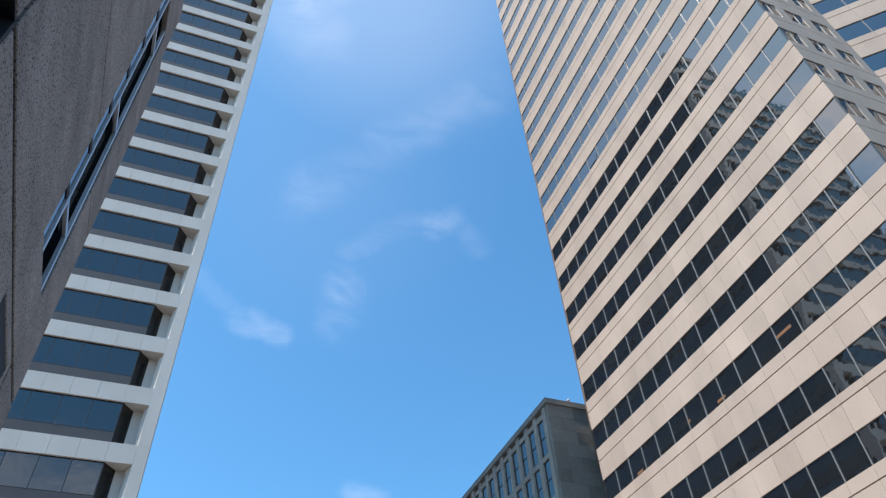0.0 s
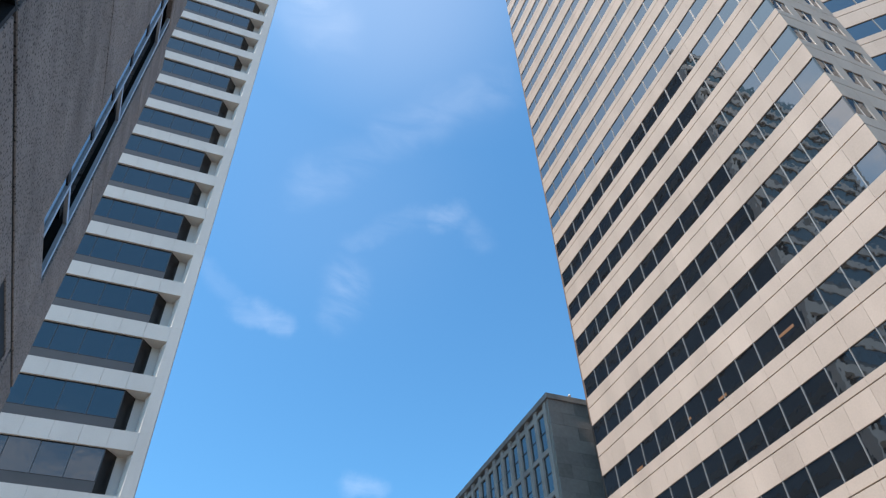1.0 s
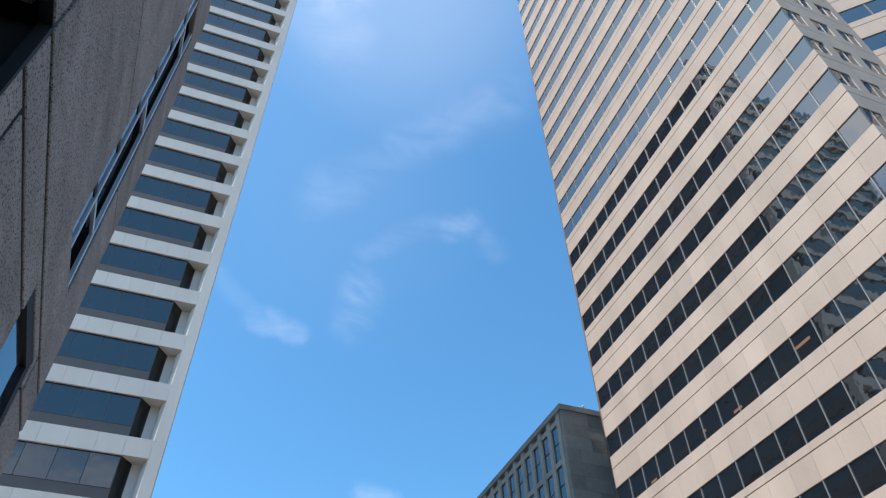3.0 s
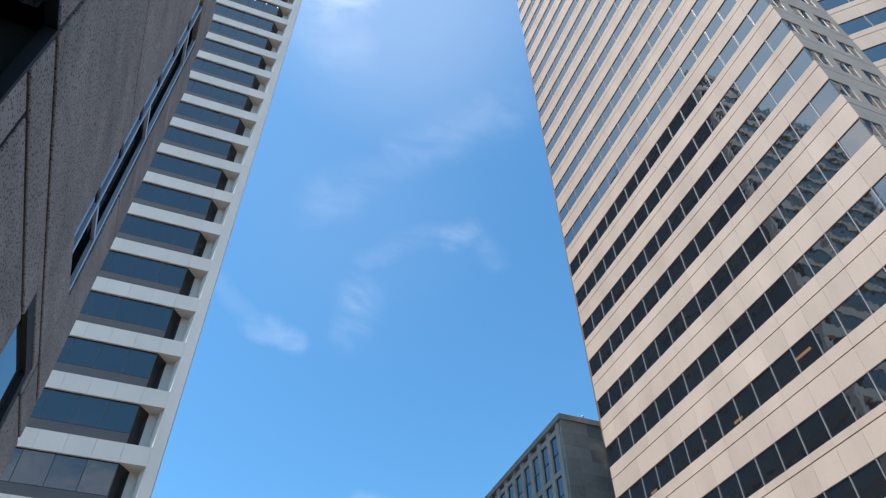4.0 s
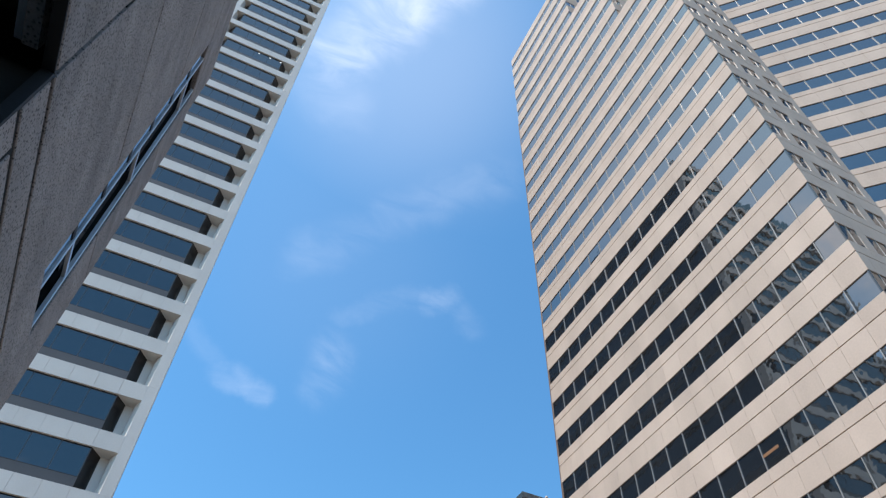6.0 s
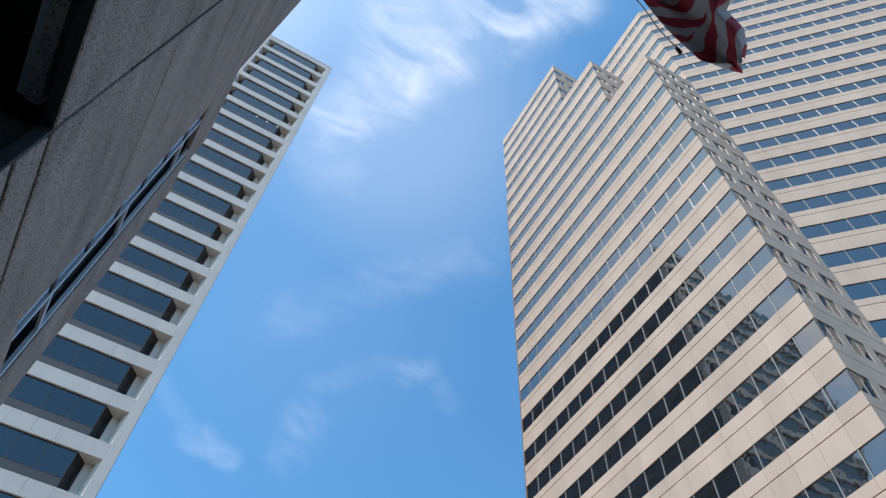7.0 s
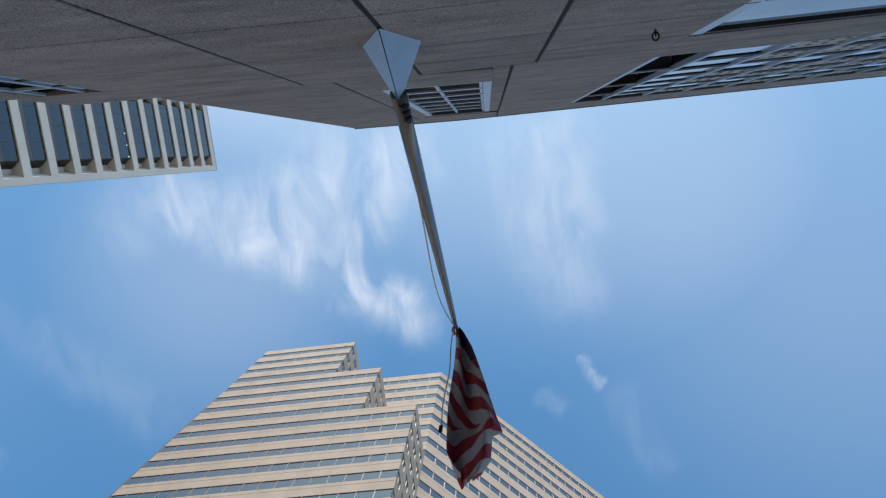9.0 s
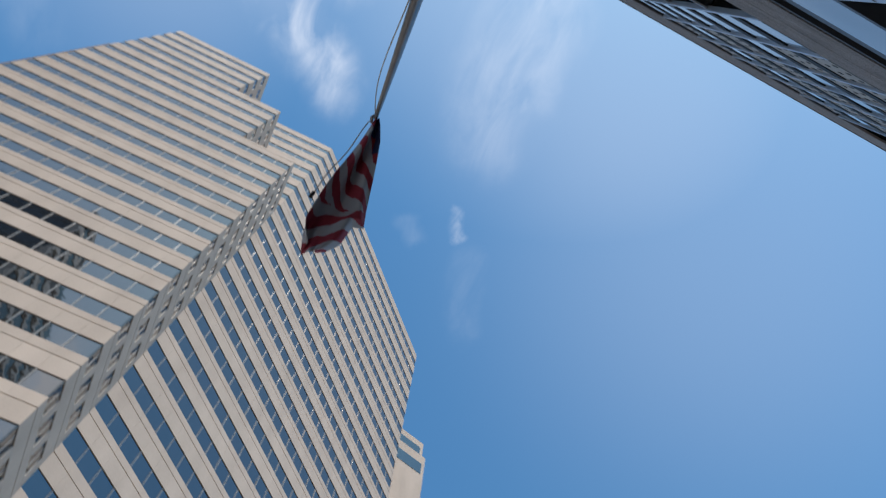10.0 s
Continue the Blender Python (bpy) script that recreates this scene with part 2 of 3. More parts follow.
def pieces(name, boxes, mat, parent, limit=300, jitter=0.0, joined="", bevel=0.0):
    """The first boxes as objects of their own, the rest joined."""
    for b in boxes[:limit]:
        piece(name, b, mat, parent, jitter, bevel)
    if boxes[limit:]:
        boxes_mesh(joined or name + "s", boxes[limit:], mat, parent, kind="stuff", jitter=jitter)


def tube(name, pts, radii, mat, parent=None, label="", sides=14):
    bm = bmesh.new()
    rings = []
    for i, p in enumerate(pts):
        p = Vector(p)
        a, b = Vector(pts[max(i - 1, 0)]), Vector(pts[min(i + 1, len(pts) - 1)])
        q = (b - a).to_track_quat("Z", "Y")
        rings.append([bm.verts.new(p + q @ Vector((radii[i] * math.cos(k * math.tau / sides), radii[i] * math.sin(k * math.tau / sides), 0))) for k in range(sides)])
    for r, s in zip(rings, rings[1:]):
        for k in range(sides):
            bm.faces.new((r[k], r[(k + 1) % sides], s[(k + 1) % sides], s[k])).smooth = True
    bm.faces.new(rings[0][::-1])
    bm.faces.new(rings[-1])
    return part(name, bm, mat, parent, label)


# ---------------------------------------------------------------- ground
boxes_mesh("ground", [(-2500, 2500, -2500, 2500, -0.5, -0.15)], ASPHALT)
tagged(bpy.data.objects["ground"], "dark asphalt roadway and city ground", "road", kind="structure")
boxes_mesh("pavement", [(-1.5, 2.6, -60, 30, -0.3, 0.0)], PAVING)
tagged(bpy.data.objects["pavement"], "pale concrete pavement beside the dark building", "pavement", kind="structure")
boxes_mesh("pavement_far", [(25.5, 29.4, -20, 60, -0.3, 0.0)], PAVING)
tagged(bpy.data.objects["pavement_far"], "pale concrete pavement below the pink tower", "pavement", kind="structure")

# ---------------------------------------------------------------- pink granite tower
LEVELS = [3.9, 7.8, 11.7, 15.6, 19.5, 23.2, 27.2, 31.4, 35.6] + [35.8 + 3.9 * k for k in range(1, 13)] + [82.6 + 4.1 * k for k in range(1, 9)]
PANE = 1.724
LIT = [(21.75, 24.85, 0.6), (27.7, 24.25, 0.38), (36.9, 24.15, 0.35), (30.9, 24.6, 0.14)]


def banded_face(face, length, z_low, z_top, pitch, near=0, piers=(), bar=0.027, pane=None):
    """A face in the face's own frame: x along it, outside at -y. Stone panels, grooves, window panes and mullions."""
    panels, panes, bars = [], [], []
    count = round(length / pitch)
    step = length / count
    for i, groove in enumerate(LEVELS):
        if groove <= z_low or groove > z_top + 0.1:
            continue
        top = z_top if z_top - groove < 1 else groove + (LEVELS[i + 1] - groove) - 3.2 - 0.03 if i + 1 < len(LEVELS) else z_top
        w_top = groove - 1.52
        w_low = groove - 3.2 - (0.2 if groove > 83 else 0)
        for k in range(count):
            x0, x1 = k * step, (k + 1) * step
            panels.append((x0 + 0.006, x1 - 0.006, 0, 0.25, w_top, groove - 0.035))
            if k in piers:
                panels.append((x0, x1, 0.003, 0.25, w_low, w_top))
            else:
                panes.append((x0 + 0.02, x1 - 0.02, 0.07 if not piers else 0.05, 0.12, w_low, w_top))
            if k:
                bars.append((x0 - bar, x0 + bar, 0.015, 0.12, w_low, w_top))
            panels.append((x0 + 0.006, x1 - 0.006, 0, 0.25, groove + 0.035, top))
    panels.sort(key=lambda b: (b[4], b[0]))
    pieces("stone_panel", panels, PINK, face, near * 2, joined="stone_panels")
    pieces("window_pane", panes, pane or TOWER_GLASS, face, near, jitter=0.0035, joined="window_panes")
    pieces("mullion", bars, MULLION, face, near, joined="mullions")


def pink_tower():
    t = empty("pink_granite_tower", pose(0, 0, 0), "stepped pink granite office tower with dark ribbon windows across the street", "office tower")
    X, XB = 29.45, 36.3
    y0, y1, y2, y3 = 12.0, 18.9, 25.8, 41.3
    # solid core, set back behind the cladding
    bm = bmesh.new()

    def prism(poly, z0, z1):
        lo = [bm.verts.new((x, y, z0)) for x, y in poly]
        hi = [bm.verts.new((x, y, z1)) for x, y in poly]
        bm.faces.new(lo[::-1]), bm.faces.new(hi)
        for i in range(len(poly)):
            j = (i + 1) % len(poly)
            bm.faces.new((lo[i], lo[j], hi[j], hi[i]))

    s = 0.14
    prism([(X + s, y0 + s), (XB + 2, y0 + s), (XB + 2, y3 - s), (X + s, y3 - s)], 0, 83.0)
    prism([(X + s, y1 + s), (XB + 2, y1 + s), (XB + 2, y3 - s), (X + s, y3 - s)], 83.0, 99.4)
    prism([(X + s, y2 + s), (XB + 2, y2 + s), (XB + 2, y3 - s), (X + s, y3 - s)], 99.4, 115.8)
    q = s * math.sqrt(2)
    ex, ey = 65.8, -17.5
    prism([(XB + s, y0 + q), (ex + q, ey), (ex + 22, ey + 22), (XB + 22, y3 + 10), (XB + s, y3 + 10)], 0, 115.8)
    part("core", bm, PINK_GAP, t)
    # west front, three steps
    for nm, a, b, lo, hi, near in (("west_front", y0, y3, 0, 83.2, 150), ("middle_step", y1, y3, 83.5, 99.6, 60), ("top_step", y2, y3, 100, 116.0, 40)):
        f = new("front")
        f.parent = t
        f.matrix_local = pose(X, b, 0, 0, 0, -90)
        banded_face(f, b - a, lo, hi, PANE, near)
    for y, z, w in LIT:
        boxes_mesh("lit_ceiling_panel", [(X + 0.052, X + 0.066, y - w, y + w, z - 0.09, z + 0.09)], WARM_LAMP, t, "warm orange lit ceiling panel")
    # narrow south returns
    for a, lo, hi in ((y0, 0, 83.2), (y1, 83.5, 99.6), (y2, 100, 116.0)):
        f = new("side_return")
        f.parent = t
        f.matrix_local = pose(X, a, 0, 0, 0, 0)
        banded_face(f, XB - X, lo, hi, 0.76, 0, piers=(2, 5, 8), bar=0.02, pane=LT_GLASS)
    # diagonal front
    f = new("diagonal_front")
    f.parent = t
    f.matrix_local = pose(XB, y0, 0, 0, 0, -45)
    banded_face(f, 41.6, 0, 116.0, PANE, 150, bar=0.022)
    # rear wing front above the steps
    f = new("rear_front")
    f.parent = t
    f.matrix_local = pose(XB, y0 + 24.1, 0, 0, 0, -90)
    banded_face(f, 24.1, 83.5, 116.0, PANE, 0)
    # face beyond the diagonal front
    f = new("east_return")
    f.parent = t
    f.matrix_local = pose(ex, ey, 0, 0, 0, 45)
    banded_face(f, 20, 0, 116.0, PANE, 0)
    # lower wing beyond
    w = empty("pink_granite_annex", pose(0, 0, 0), "lower pale granite annex with glazed corners behind the tower", "building")
    d = direction(105.5, 0)
    base = d * 76
    boxes_mesh("wall", [(-4, 4, 0, 8, 0, 101), (-4, 4, -1.2, 0, 0, 96)], PINK, w)
    boxes_mesh("glazing", [(-3.4, 3.4, -1.25, -1.2, 91.5, 94)], TOWER_GLASS, w)
    boxes_mesh("glazing", [(-3.4, 3.4, -0.05, 0, 97.5, 99.5)], TOWER_GLASS, w)
    w.matrix_world = pose(base.x, base.y, 2.5, 0, 0, -45 - 30)


# ---------------------------------------------------------------- white banded tower
def white_tower():
    W, DEPTH, TOP, F = 10.55, 54.0, 107.2, 3.97
    t = empty("white_banded_tower", pose(-12.57, 41.2, 0), "white concrete tower with blue glass bands and deep corner notches", "office tower")
    cl, cr, g0, g1, dep = 0.6, 0.7, 1.58, 8.36, 1.0
    boxes_mesh("core", [(0.6, W - 3.4, dep + 0.1, DEPTH - 1, 0, TOP - 0.4)], BLACK, t)
    bands, panes, dark, jambs, mull, cols, sills, heads = [], [], [], [], [], [], [], []
    tops = [35.5 + F * k for k in range(-8, 19)]
    for z in tops:
        hi = TOP if z == tops[-1] else z
        for k in range(6):
            a, b = cl + (W - cl - cr) * k / 6, cl + (W - cl - cr) * (k + 1) / 6
            bands.append((a + 0.006, b - 0.006, 0, dep + 0.1, z - 1.21, hi))
        cols += [(0, cl, 0.003, dep + 0.1, z - F + 0.008, hi), (W - cr, W, 0.003, dep + 0.1, z - F + 0.008, hi)]
        if z == tops[-1]:
            continue
        for k in range(4):
            a, b = g0 + (g1 - g0) * k / 4, g0 + (g1 - g0) * (k + 1) / 4
            panes.append((a + 0.025, b - 0.025, 0.16, 0.22, z + 0.7, z + F - 1.21))
            mull.append((a - 0.03, a + 0.03, 0.15, 0.24, z + 0.7, z + F - 1.21))
            sills.append((a + 0.004, b - 0.004, 0.145, 0.2, z + 0.7, z + 0.76))
            heads.append((a + 0.004, b - 0.004, 0.145, 0.2, z + F - 1.28, z + F - 1.215))
        mull.append((g1 - 0.06, g1, 0.15, 0.24, z + 0.7, z + F - 1.21))
        dark.append((g0, g1, 0.12, 0.24, z + 0.004, z + 0.7))
    for nm, boxes, mat, jit in (("precast_band", bands, CONCRETE, 0), ("window_pane", panes, LT_GLASS, 0.003), ("mullion", mull, DARK_PANEL, 0), ("sill_panel", dark, DARK_PANEL, 0), ("sill_rail", sills, BLACK, 0), ("head_rail", heads, BLACK, 0), ("corner_column", cols, CONCRETE, 0)):
        pieces(nm, boxes, mat, t, jitter=jit)
    # dark splayed returns of the glazed bay, then the pale back of each corner notch
    for z in tops[:-1]:
        for x0, x1, sgn in ((g1, g1 + 0.62, 1), (g0, g0 - 0.62, -1)):
            bm = bmesh.new()
            q = [bm.verts.new(p) for p in ((x0, 0.16, z), (x1, dep, z), (x1, dep, z + F - 1.21), (x0, 0.16, z + F - 1.21), (x0 - 0.3 * sgn, 0.24, z), (x1 - 0.3 * sgn, dep, z), (x1 - 0.3 * sgn, dep, z + F - 1.21), (x0 - 0.3 * sgn, 0.24, z + F - 1.21))]
            for f in CUBE:
                bm.faces.new([q[i] for i in f])
            bmesh.ops.recalc_face_normals(bm, faces=bm.faces)
            part("bay_return", bm, BAY_DARK, t)
        for x0, sgn in ((W - cr, -1), (cl, 1)):
            bm = bmesh.new()
            lo, hi = z + 0.004, z + F - 1.214
            q = [bm.verts.new((x, y, h)) for h in (lo, hi) for x, y in ((x0 - 0.004 * sgn, 0.05), (x0 + 0.3 * sgn, 0.7), (x0 - 0.004 * sgn, 0.7))]
            for f in ((0, 1, 2), (3, 4, 5), (0, 1, 4, 3), (1, 2, 5, 4), (2, 0, 3, 5)):
                bm.faces.new([q[i] for i in f])
            bmesh.ops.recalc_face_normals(bm, faces=bm.faces)
            part("column_splay", bm, CONCRETE, t)
    boxes_mesh("notch_back", [(cl, W - cr, dep + 0.02, dep + 0.09, 0, TOP - 0.5)], CONCRETE, t)
    for x in (5.5, 6.87, 8.2):
        tube("ceiling_spot", [(x, 0.152, 81.55), (x, 0.158, 81.55)], [0.1, 0.1], SPOT_LAMP, t, "small white ceiling spot behind the glass", sides=10)
    # long side towards the street, set back behind the corner column
    side_b, side_g = [], []
    for z in tops:
        side_b.append((W - 3.4, W - 2.9, dep + 0.2, DEPTH, z - 1.21, z))
        side_g.append((W - 3.5, W - 3.06, dep + 0.2, DEPTH, z, z + F - 1.21))
    pieces("side_spandrel", side_b, DARK_PANEL, t)
    pieces("side_glazing", side_g, NEAR_GLASS, t)
    # west wing, set back from the end bay
    wing_b, wing_g, wing_c = [], [], []
    for z in tops:
        for k in range(6):
            wing_b.append((-22.6 + k * 3.75, -22.6 + (k + 1) * 3.75 - 0.012, 3.0, 4.2, z - 1.21, TOP if z == tops[-1] else z))
            wing_g.append((-22.6 + k * 3.75 + 0.03, -22.6 + (k + 1) * 3.75 - 0.03, 3.3, 3.4, z + 0.004, z + F - 1.214))
        wing_c += [(-23.3, -22.6, 3.003, 4.2, z - F + 0.008, TOP if z == tops[-1] else z)]
    pieces("precast_band", wing_b, CONCRETE, t)
    pieces("window_pane", wing_g, LT_GLASS, t, jitter=0.003)
    pieces("corner_column", wing_c, CONCRETE, t)
    boxes_mesh("wing_core", [(-22.9, 0.5, 3.5, DEPTH - 8, 0, TOP - 0.4)], BLACK, t)
    boxes_mesh("roof_slab", [(-0.02, W + 0.02, -0.02, dep + 0.12, TOP, TOP + 0.15)], CONCRETE, t)


# ---------------------------------------------------------------- grey building at the far end
def grey_block():
    X, Y, TOP, L = 33.0, 53.0, 40.8, 70.0
    t = empty("grey_stone_block", pose(X, Y, 0), "weathered grey stone block with tall windows and blank end wall", "building")
    boxes_mesh("core", [(0.3, 30, 0.3, L, 0, TOP - 0.2)], GREY_STONE, t)
    end = []
    for r in range(28):
        for c in range(10):
            x = 0.02 + c * 3 - (1.5 if r % 2 and c else 0)
            end.append((x + 0.01, x + (4.49 if r % 2 and c == 9 else 1.49 if r % 2 and not c else 2.99), 0.012 * random.random(), 0.3, TOP - 0.6 - (r + 1) * 1.4 + 0.012, TOP - 0.6 - r * 1.4))
    pieces("stone_panel", end, GREY_STONE, t)
    piers, pane, sp, bar = [], [], [], []
    pitch = 2.1
    for k in range(33):
        a = 0.9 + k * pitch
        piers.append((0, 0.35, a - 0.35, a + 0.3, 0, TOP - 0.6))
        for r in range(9):
            zt = TOP - 1.6 - r * 4.3
            sp.append((0.05, 0.33, a + 0.3, a + pitch - 0.35, zt, zt + 0.5))
            for h in range(2):
                pane.append((0.2, 0.25, a + 0.32, a + pitch - 0.37, zt - 3.8 + h * 1.95, zt - 1.95 + h * 1.95))
            bar.append((0.16, 0.3, a + 0.3, a + pitch - 0.35, zt - 1.95, zt - 1.85))
    pieces("pier", piers, GREY_FRAME, t)
    pieces("spandrel", sp, GREY_FRAME, t)
    pieces("window_pane", pane, LT_GLASS, t, jitter=0.003)
    pieces("transom", bar, DARK_PANEL, t)
    boxes_mesh("coping", [(-0.15, 30, -0.15, L, TOP - 0.6, TOP)], GREY_STONE, t)
    a = empty("roof_vent_pipe", pose(X + 3.4, Y + 1, TOP), "small white vent pipe on the roof edge", "vent pipe")
    tube("pipe", [(0, 0, 0), (0, 0, 0.9)], [0.12, 0.1], CONCRETE, a)
    tube("cap", [(0, 0, 0.9), (0, 0, 1.0), (0, 0, 1.15)], [0.16, 0.16, 0.05], CONCRETE, a)


# ---------------------------------------------------------------- dark aggregate building overhead
WALL = pose(0, 0, 0, 0, 0, 2.79)
D = 1.3
BEND_Y = 0.96
BEND = Matrix.Translation((-D, BEND_Y, 0)) @ pose(0, 0, 0, 0, 0, -1.25) @ Matrix.Translation((D, -BEND_Y, 0))   # the facade turns slightly at the flagpole


def near_building():
    t = empty("dark_aggregate_building", WALL, "dark grey building clad in exposed-aggregate concrete panels", "building")
    TOP, LOW = 31.2, 13.3
    END, END_LOW = 5.42, 7.37
    FAR = -45.0
    # openings in the wall: (y0, y1, z0, z1)
    holes = [(-0.22, 1.95, 15.4, 26.4), (-30.0, -3.1, 14.5, 27.3), (-30.0, -3.0, 7.75, 12.15), (5.54, 6.54, 6.45, 11.8), (-30.0, 2.93, 0.0, 5.71), (5.36, 6.48, 2.4, 5.56)]
    G = 0.028
    zrow = [(0.0, 5.27, (3.25, 5.36)), (5.27, 5.71, (2.93, 6.6)), (5.71, 8.12, (2.93, 0.96, -0.94, -3.0)), (8.12, 10.3, (2.93, 0.96, -0.92)), (10.3, 11.9, (2.93, 0.96, -0.92)), (11.9, LOW, (2.93, 0.96, -0.92)),
            (LOW, 18.5, (2.42, -0.54)), (18.5, 23.6, (2.42, -0.54)), (23.6, TOP, (2.42, -0.54))]
    thin = (8.12, 10.3, 11.9, LOW, 18.5, 23.6)
    out = []
    for z0, z1, joints in zrow:
        end = END_LOW if z1 < 12 else 6.95 if z1 <= LOW else END
        cut = sorted({end, FAR, *joints, *[-0.96 - 4.6 * k for k in range(2, 10)]})
        for a, b in zip(cut, cut[1:]):
            rects = [(a + G, b - G if b != end else b, z0 + (0.012 if z0 in thin else G), z1 - (0.012 if z1 in thin else G))]
            for h in holes:
                nxt = []
                for r in rects:
                    if h[1] <= r[0] or h[0] >= r[1] or h[3] <= r[2] or h[2] >= r[3]:
                        nxt.append(r)
                        continue
                    if h[0] > r[0]:
                        nxt.append((r[0], h[0], r[2], r[3]))
                    if h[1] < r[1]:
                        nxt.append((h[1], r[1], r[2], r[3]))
                    m0, m1 = max(r[0], h[0]), min(r[1], h[1])
                    if h[2] > r[2]:
                        nxt.append((m0, m1, r[2], h[2]))
                    if h[3] < r[3]:
                        nxt.append((m0, m1, h[3], r[3]))
                rects = nxt
            out += [(-D - 0.08, -D, r[0], r[1], r[2], r[3]) for r in rects if r[1] - r[0] > 0.02 and r[3] - r[2] > 0.02]
    for b in out:
        p = piece("wall_panel", b, AGGREGATE, t, bevel=0.008)
        if b[3] < BEND_Y + 0.02:
            p.matrix_local = BEND @ Matrix.Translation(p.location)
    boxes_mesh("core", [(-20, -D - 1.6, FAR, END - 0.3, 0, TOP - 0.2), (-20, -D - 1.6, END - 0.3, 6.6, 0, LOW - 0.2)], BLACK, t)
    back = []
    for z0, z1, a, b in ((27.4, TOP - 0.02, FAR, END - 0.02), (LOW, 14.4, FAR, END - 0.02), (14.4, 27.4, 1.97, END - 0.02), (14.4, 27.4, -3.05, -0.24), (26.45, 27.4, -0.24, 1.97), (14.4, 15.35, -0.24, 1.97), (7.0, LOW, -2.96, 5.5), (7.0, 7.7, FAR, -2.96), (5.75, 7.0, 3.4, 5.5), (11.85, LOW, 5.5, 6.93),
                         (0.0, 11.85, 6.56, END_LOW - 0.02), (0, 5.75, 3.4, 5.3), (5.6, 6.4, 5.3, 6.56), (0, 2.35, 5.3, 6.56), (12.2, LOW, FAR, -2.96), (0, 5.69, 2.95, 3.4)):
        back.append((-D - 1.6, -D - 0.014, a, b, z0, z1))
    boxes_mesh("backing", [(b[0], b[1], max(b[2], BEND_Y), *b[3:]) for b in back if b[3] > BEND_Y], AGG_GAP, t)
    boxes_mesh("backing", [(b[0], b[1], b[2], min(b[3], BEND_Y), *b[4:]) for b in back if b[2] < BEND_Y], AGG_GAP, t).matrix_local = BEND
    boxes_mesh("parapet_coping", [(-D - 0.5, -D + 0.03, BEND_Y, END + 0.02, TOP, TOP + 0.12)], AGGREGATE, t)
    boxes_mesh("parapet_coping", [(-D - 0.5, -D + 0.03, FAR, BEND_Y, TOP, TOP + 0.12)], AGGREGATE, t).matrix_local = BEND

    def window(y0, y1, z0, z1, jamb):
        w = new("window")
        w.parent = t
        for y in (y0, y1 - jamb):
            boxes_mesh("jamb", [(-D - 0.3, -D - 0.015, y, y + jamb, z0, z1)], SOFT_METAL, w)
        boxes_mesh("head", [(-D - 0.3, -D - 0.02, y0, y1, z1 - 0.12, z1)], DARK_PANEL, w)
        boxes_mesh("sill", [(-D - 0.3, -D - 0.02, y0, y1, z0, z0 + 0.1)], DARK_PANEL, w)
        return w

    # louvred stair window
    w = window(-0.22, 1.95, 15.4, 26.4, 0.18)
    for k in range(7):
        z = 15.65 + k * 1.5
        boxes_mesh("louvre", [(-D - 0.24, -D - 0.1, -0.04, 1.77, z + 0.3, z + 0.75)], LOUVRE_GREY, w)
        boxes_mesh("louvre_lip", [(-D - 0.1, -D - 0.06, -0.04, 1.77, z + 0.24, z + 0.46)], SOFT_METAL, w)
        boxes_mesh("mullion", [(-D - 0.08, -D - 0.035, 0.86, 0.93, z + 0.1, z + 1.42)], SOFT_METAL, w)
        boxes_mesh("stop_bar", [(-D - 0.1, -D - 0.035, -0.03, 0.03, z + 0.1, z + 1.36)], SOFT_METAL, w)
    boxes_mesh("back", [(-D - 0.4, -D - 0.3, -0.22, 1.95, 15.4, 26.4)], BLACK, w)
    boxes_mesh("drip_slot", [(-D - 0.02, -D + 0.004, -0.54, 2.1, 26.75, 27.05)], BLACK, w)
    # tall ribbon of glazing: a dark first bay, then reflecting bays
    w = window(-13.0, -3.1, 14.5, 27.3, 0.13)
    w.matrix_local = BEND
    boxes_mesh("dark_bay", [(-D - 0.62, -D - 0.5, -4.35, -3.1, 14.5, 27.3)], DARK_PANEL, w)
    boxes_mesh("bay_side", [(-D - 0.5, -D - 0.1, -4.3, -4.24, 14.6, 27.2)], NEAR_GLASS, w)
    for k in range(3):
        boxes_mesh("bay_divider", [(-D - 0.5, -D - 0.06, -4.2, -3.23, 17.8 + 3.5 * k, 17.92 + 3.5 * k)], DARK_PANEL, w)
        boxes_mesh("bay_rail", [(-D - 0.07, -D - 0.03, -4.2, -3.23, 17.7 + 3.5 * k, 17.8 + 3.5 * k)], SOFT_METAL, w)
    y = -4.25
    for c in range(6):
        boxes_mesh("mullion", [(-D - 0.12, -D - 0.005, y - 0.055, y + 0.03, 14.6, 27.2)], SOFT_METAL, w)
        for k in range(7):
            z = 14.66 + k * 1.78
            blind = c > 0 and k % 3 != 2
            boxes_mesh("pane", [(-D - 0.1, -D - 0.06, y - 1.34, y - 0.08, z + 0.36, z + 1.6)], PALE_SLAT if blind else LT_GLASS, w)
            boxes_mesh("transom", [(-D - 0.11, -D - 0.04, y - 1.34, y - 0.08, z - 0.18, z + 0.31)], BLACK, w)
            boxes_mesh("sill_strip", [(-D - 0.1, -D - 0.05, y - 1.34, y - 0.08, z + 0.31, z + 0.36)], SOFT_METAL, w)
            if blind:
                for i in range(4):
                    for j in range(2):
                        yy, zz = y - 0.26 - i * 0.3 - 0.1 * j, z + 0.62 + 0.5 * j
                        boxes_mesh("perforation", [(-D - 0.07, -D - 0.052, yy - 0.04, yy + 0.04, zz, zz + 0.12)], BLACK, w)
        y -= 1.4
    # lower glazing: reflecting upper lights above dark ones
    w = window(-13.0, -3.0, 7.75, 12.15, 0.2)
    w.matrix_local = BEND
